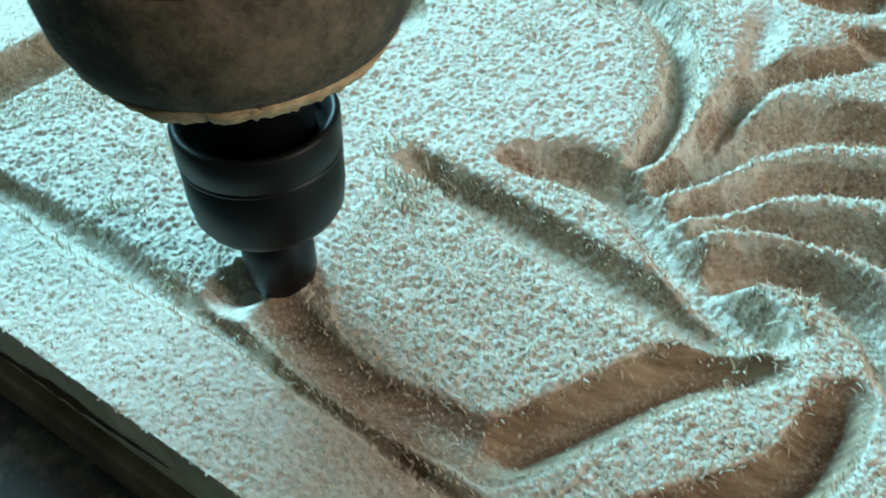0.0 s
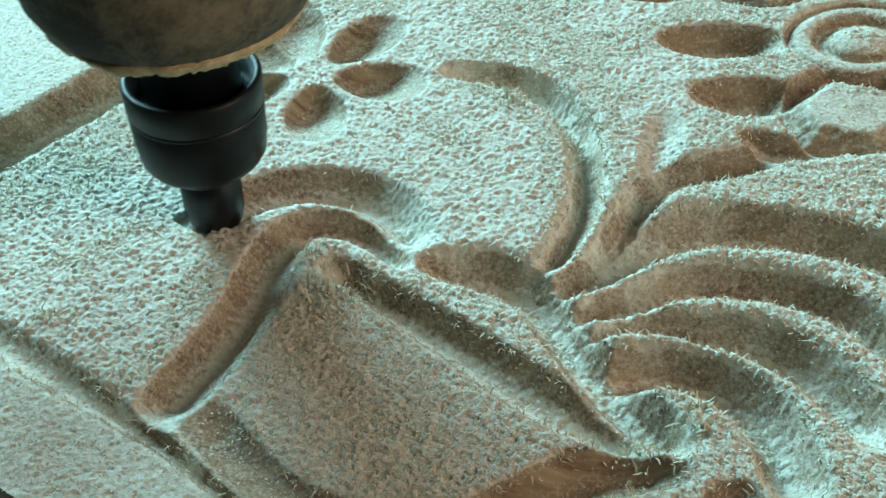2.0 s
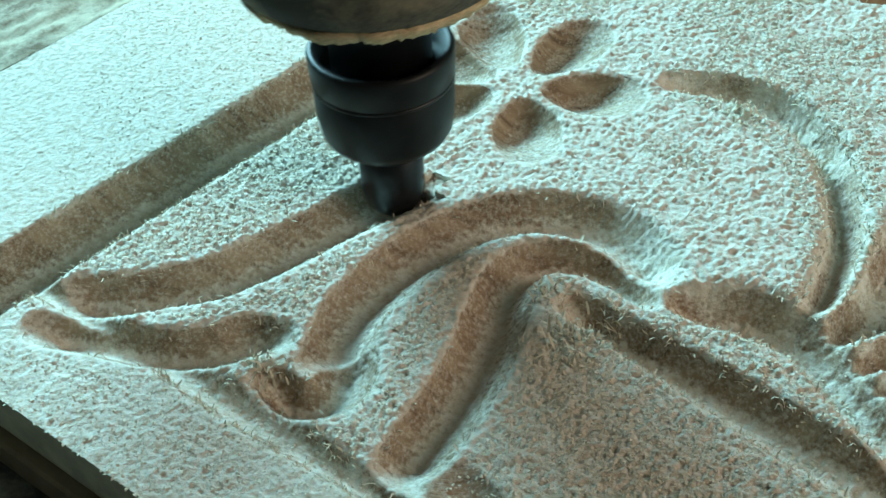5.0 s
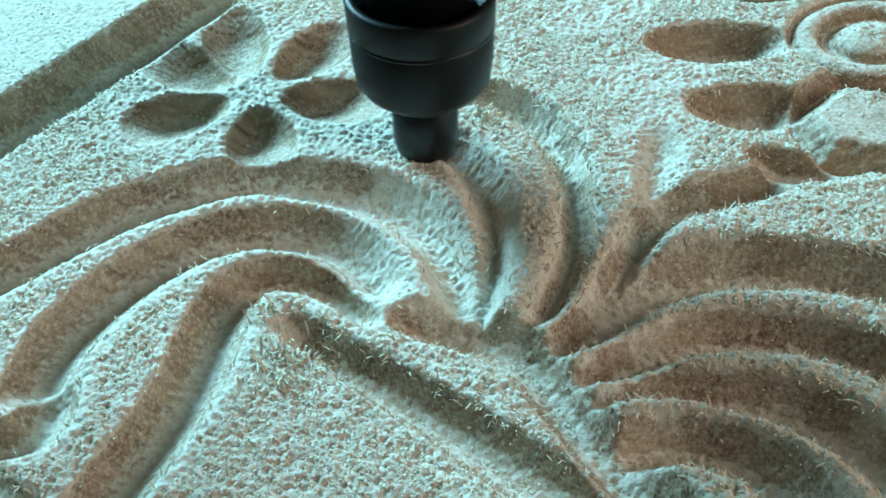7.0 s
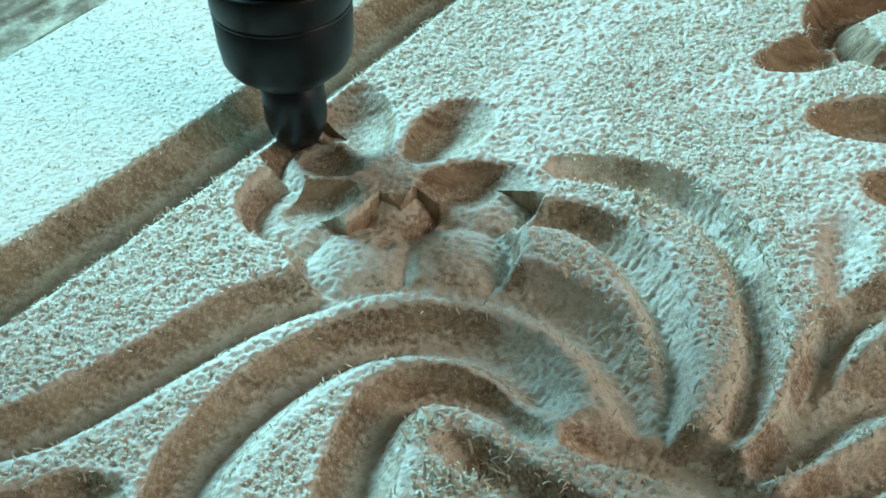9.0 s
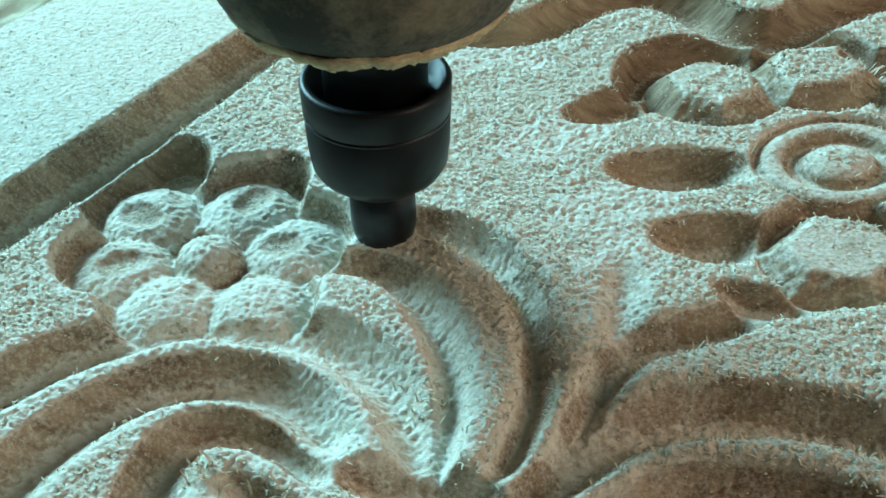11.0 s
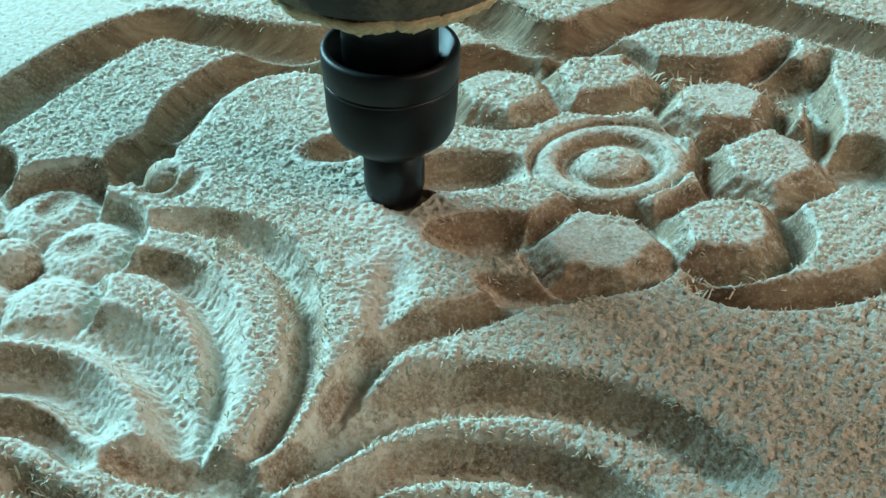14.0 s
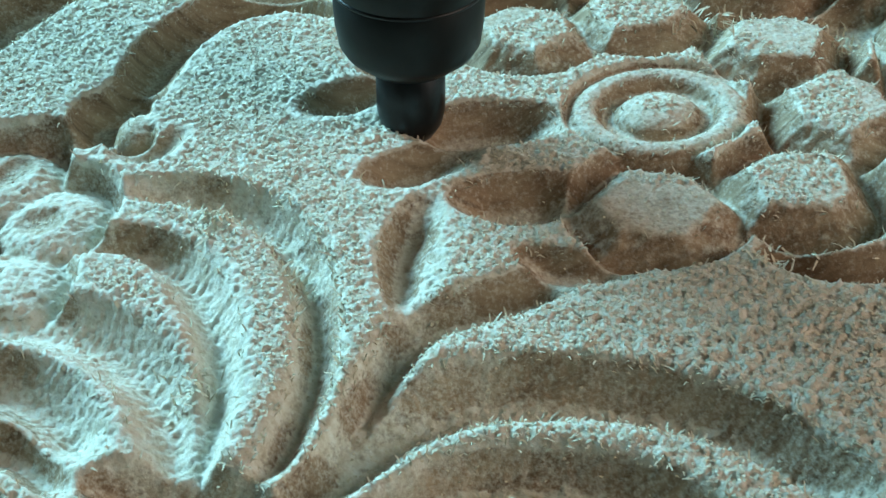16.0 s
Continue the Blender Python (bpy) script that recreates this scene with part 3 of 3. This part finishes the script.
# ---- loose sawdust and torn fibres on the panel ----
def slivers(name, spots, length, width, stand, seed, label):
    """Many bent slivers of wood at spots (x, y, z in millimetres)."""
    rng = np.random.default_rng(seed)
    n = len(spots)
    yaw, pitch = rng.uniform(0, math.tau, n), np.radians(rng.uniform(*stand, n))
    l, w = rng.uniform(*length, n), rng.uniform(*width, n)
    d = np.stack([np.cos(yaw) * np.cos(pitch), np.sin(yaw) * np.cos(pitch), np.sin(pitch)], -1)
    side = np.stack([-np.sin(yaw), np.cos(yaw), rng.uniform(-0.5, 0.5, n)], -1)
    sag = np.stack([np.zeros(n), np.zeros(n), -rng.uniform(0.0, 0.4, n) * l], -1) + rng.normal(0, 0.12, (n, 3)) * l[:, None]
    p0 = np.asarray(spots) - d * 0.15 * l[:, None]
    p1, p2 = p0 + d * 0.55 * l[:, None], p0 + d * l[:, None] + sag
    w = w[:, None] * side / 2
    v = np.stack([p0 - w, p0 + w, p1 - w * 1.1, p1 + w * 1.1, p2 - w * 0.5, p2 + w * 0.5], 1).reshape(-1, 3) / 1000
    k = np.arange(n)[:, None] * 6
    f = np.concatenate([k + [0, 1, 3, 2], k + [2, 3, 5, 4]])
    me = bpy.data.meshes.new(name)
    me.from_pydata(v.tolist(), [], f.tolist())
    me.materials.append(SHAVING)
    ob = new(name, me)
    ob.parent = panel
    return tagged(ob, label, kind="stuff")


def scatter():
    rng = np.random.default_rng(21)
    gx, gy = np.gradient(done_shape)
    slope = np.hypot(gx, gy) / STEP
    near = ((GX > -175) & (GX < 250) & (GY > 130) & (GY < 475)) & ~soft_new
    weight = near * np.clip(1.15 - 1.3 * slope, 0.06, 1) * np.clip(dust_done, 0, 1.2) * np.where(far_strip > 0.2, 0.12, 1.0) * (1 - 0.7 * strip) * np.where(in_rose & worn, 0.35, 1.0)
    pick = rng.choice(NA * NB, 120000, p=(weight / weight.sum()).ravel())
    spots = np.stack([GX.ravel()[pick], GY.ravel()[pick], z_done.ravel()[pick]], -1) + np.c_[rng.uniform(-0.4, 0.4, (len(pick), 2)), np.zeros(len(pick))]
    slivers("loose_sawdust", spots, (0.45, 1.05), (0.35, 0.75), (-10, 35), 22, "pale loose sawdust flakes")
    edge = ((GX > -175) & (GX < 250) & (GY > 130) & (GY < 475)) * np.clip(slope - 0.35, 0, 1) * np.exp(-((done_shape + 1.2) / 1.6) ** 2) * np.where(soft_new, 0.25, 1.0) * np.where(in_rose, 0.3, 1.0)
    pick = rng.choice(NA * NB, 8500, p=(edge / edge.sum()).ravel())
    spots = np.stack([GX.ravel()[pick], GY.ravel()[pick], z_done.ravel()[pick]], -1)
    slivers("torn_fibre", spots, (1.2, 3.2), (0.2, 0.45), (15, 75), 23, "pale torn wood fibres on the crests")
    clump = []
    for x, y, r, n in ((-31, 253, 7, 90), (-22, 262, 6, 60), (-36, 271, 3, 25), (24, 338, 5, 60), (16, 291, 6, 50), (41, 318, 4, 40), (47, 200, 6, 60), (62, 205, 7, 60), (-105, 250, 5, 40), (170, 400, 12, 80), (205, 385, 10, 80), (150, 300, 8, 50)):
        for _ in range(n):
            px, py = rng.normal((x, y), r * 0.5)
            i, j = np.clip(cells(px, py), 0, (NA - 1, NB - 1)).astype(int)
            clump.append((px, py, z_done[i, j] + 0.2))
    slivers("curled_shaving", clump, (2.0, 5.0), (0.3, 0.7), (10, 80), 24, "small heaps of curled pale shavings")


SHAVING = plain("pale_shaving", (0.74, 0.69, 0.56), 0.85, 0.0, 0.2, 300.0, 0.15)
done_shape = soften(done, 0.7)
soft_new = soften(new_cut.astype(float), 1.5) > 0.05
scatter()


# ---- what lies round the panel ----
def slanted_box(a0, a1, b0, b1, z0, z1):
    bm = bmesh.new()
    vs = []
    for z in (z0, z1):
        for a, b in ((a0, b0), (a1, b0), (a1, b1), (a0, b1)):
            x, y = CORNER + a * ALONG + b * BACK
            vs.append(bm.verts.new((x / 1000, y / 1000, z / 1000)))
    for f in ((3, 2, 1, 0), (4, 5, 6, 7), (0, 1, 5, 4), (1, 2, 6, 5), (2, 3, 7, 6), (3, 0, 4, 7)):
        bm.faces.new([vs[k] for k in f])
    bmesh.ops.bevel(bm, geom=bm.edges, offset=0.001, segments=1, affect="EDGES")
    return bm


spoil = plain("brown_plank", (0.20, 0.15, 0.10), 0.8, 0.0, 0.4, 50.0, 0.2)
tagged(mesh_ob("spoil_board", slanted_box(-3, 440, -4, 530, -28, -16.2), spoil, False), "brown rough plank under the carved panel", "plank")
tagged(mesh_ob("machine_bed", box(-0.8, -0.5, -0.10, 0.8, 1.2, -0.0282), BED, False), "dark dusty machine bed under the planks", "machine bed", kind="structure")
for lx, ly in ((-0.75, -0.45), (0.75, -0.45), (-0.75, 1.15), (0.75, 1.15)):
    tagged(mesh_ob("bed_leg", box(lx - 0.04, ly - 0.04, -0.85, lx + 0.04, ly + 0.04, -0.10), BED, False), "dark steel leg of the machine bed", "leg", kind="structure")

def drift():
    """Ridged sawdust lying on the planks beyond the panel's far edge."""
    na, nb = 90, 330
    bm = bmesh.new()
    g = [[None] * nb for _ in range(na)]
    for i in range(na):
        for j in range(nb):
            a, b = -6.0 - i * 2.0, 40 + j * 2.0
            x, y = CORNER + a * ALONG + b * BACK
            z = -6 + 3.0 * noise.noise((a * 0.05, b * 0.02, 0)) + 1.8 * noise.noise((a * 0.25, b * 0.06, 3)) + 0.8 * noise.noise((a * 0.6, b * 0.6, 7)) - 20 * (i in (0, na - 1) or j in (0, nb - 1))
            g[i][j] = bm.verts.new((x / 1000, y / 1000, z / 1000))
    for i in range(na - 1):
        for j in range(nb - 1):
            bm.faces.new((g[i][j], g[i][j + 1], g[i + 1][j + 1], g[i + 1][j]))
    ob = mesh_ob("sawdust_drift", bm, dusty("drifted_sawdust", (0.22, 0.16, 0.11), (0.62, 0.55, 0.42), 0.55, 0.95))
    return tagged(ob, "brown and pale ridged sawdust beside the panel", "sawdust", kind="stuff")


drift()
tagged(mesh_ob("side_plank", slanted_box(-190, -5, 20, 720, -28, -15.0), spoil, False), "brown rough plank beside the carved panel", "plank")

# ---- an unseen room, added to close the place and bounce light ----
def wall(name, *b):
    return tagged(mesh_ob(name, box(*b), ROOM_SHELL, False), "plain unseen wall added round the machine", "wall", kind="structure")


tagged(mesh_ob("floor", box(-1.1, -2.6, -0.95, 1.1, 1.6, -0.85), CONCRETE, False), "grey concrete workshop floor", "floor", kind="structure")
tagged(mesh_ob("ceiling", box(-1.1, -2.6, 2.2, 1.1, 1.6, 2.3), ROOM_SHELL, False), "plain unseen ceiling added over the machine", "ceiling", kind="structure")
wall("wall_south", -0.9, -2.6, -0.85, 0.9, -2.4, 2.2)
wall("wall_west", -1.1, -2.6, -0.85, -0.9, 1.6, 2.2)
# the wall with the window
wall("wall_north", -0.9, 1.4, -0.85, 0.9, 1.6, 0.2)
wall("wall_north", -0.9, 1.4, 0.95, 0.9, 1.6, 2.2)
wall("wall_north", -0.1, 1.4, 0.2, 0.9, 1.6, 0.95)
# the wall with an opening made for the added warm fill lamp
wall("wall_east", 0.9, -2.6, -0.85, 1.1, -0.65, 2.2)
wall("wall_east", 0.9, 0.35, -0.85, 1.1, 1.6, 2.2)
wall("wall_east", 0.9, -0.65, 1.2, 1.1, 0.35, 2.2)


# ---- what moves ----
def motions():
    tips = [(t, pose((x - 1.2) / 1000, y / 1000, -0.007, LEAN[0], LEAN[1])) for t, x, y in TOOL]
    walk(spindle, tips)
    # the plate follows the spindle across the panel's far edge alone
    slide = [(t, (-0.714 * x + 0.70 * y) / 1000) for t, x, y in TOOL]
    walk(side_plate, [(t, pose(-0.714 * n, 0.70 * n, -0.007)) for t, n in slide])
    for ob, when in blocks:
        # the block sinks out of sight inside the panel as the cutter reaches it
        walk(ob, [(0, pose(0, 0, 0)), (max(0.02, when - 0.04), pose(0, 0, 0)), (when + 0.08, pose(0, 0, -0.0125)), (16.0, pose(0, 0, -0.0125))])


motions()
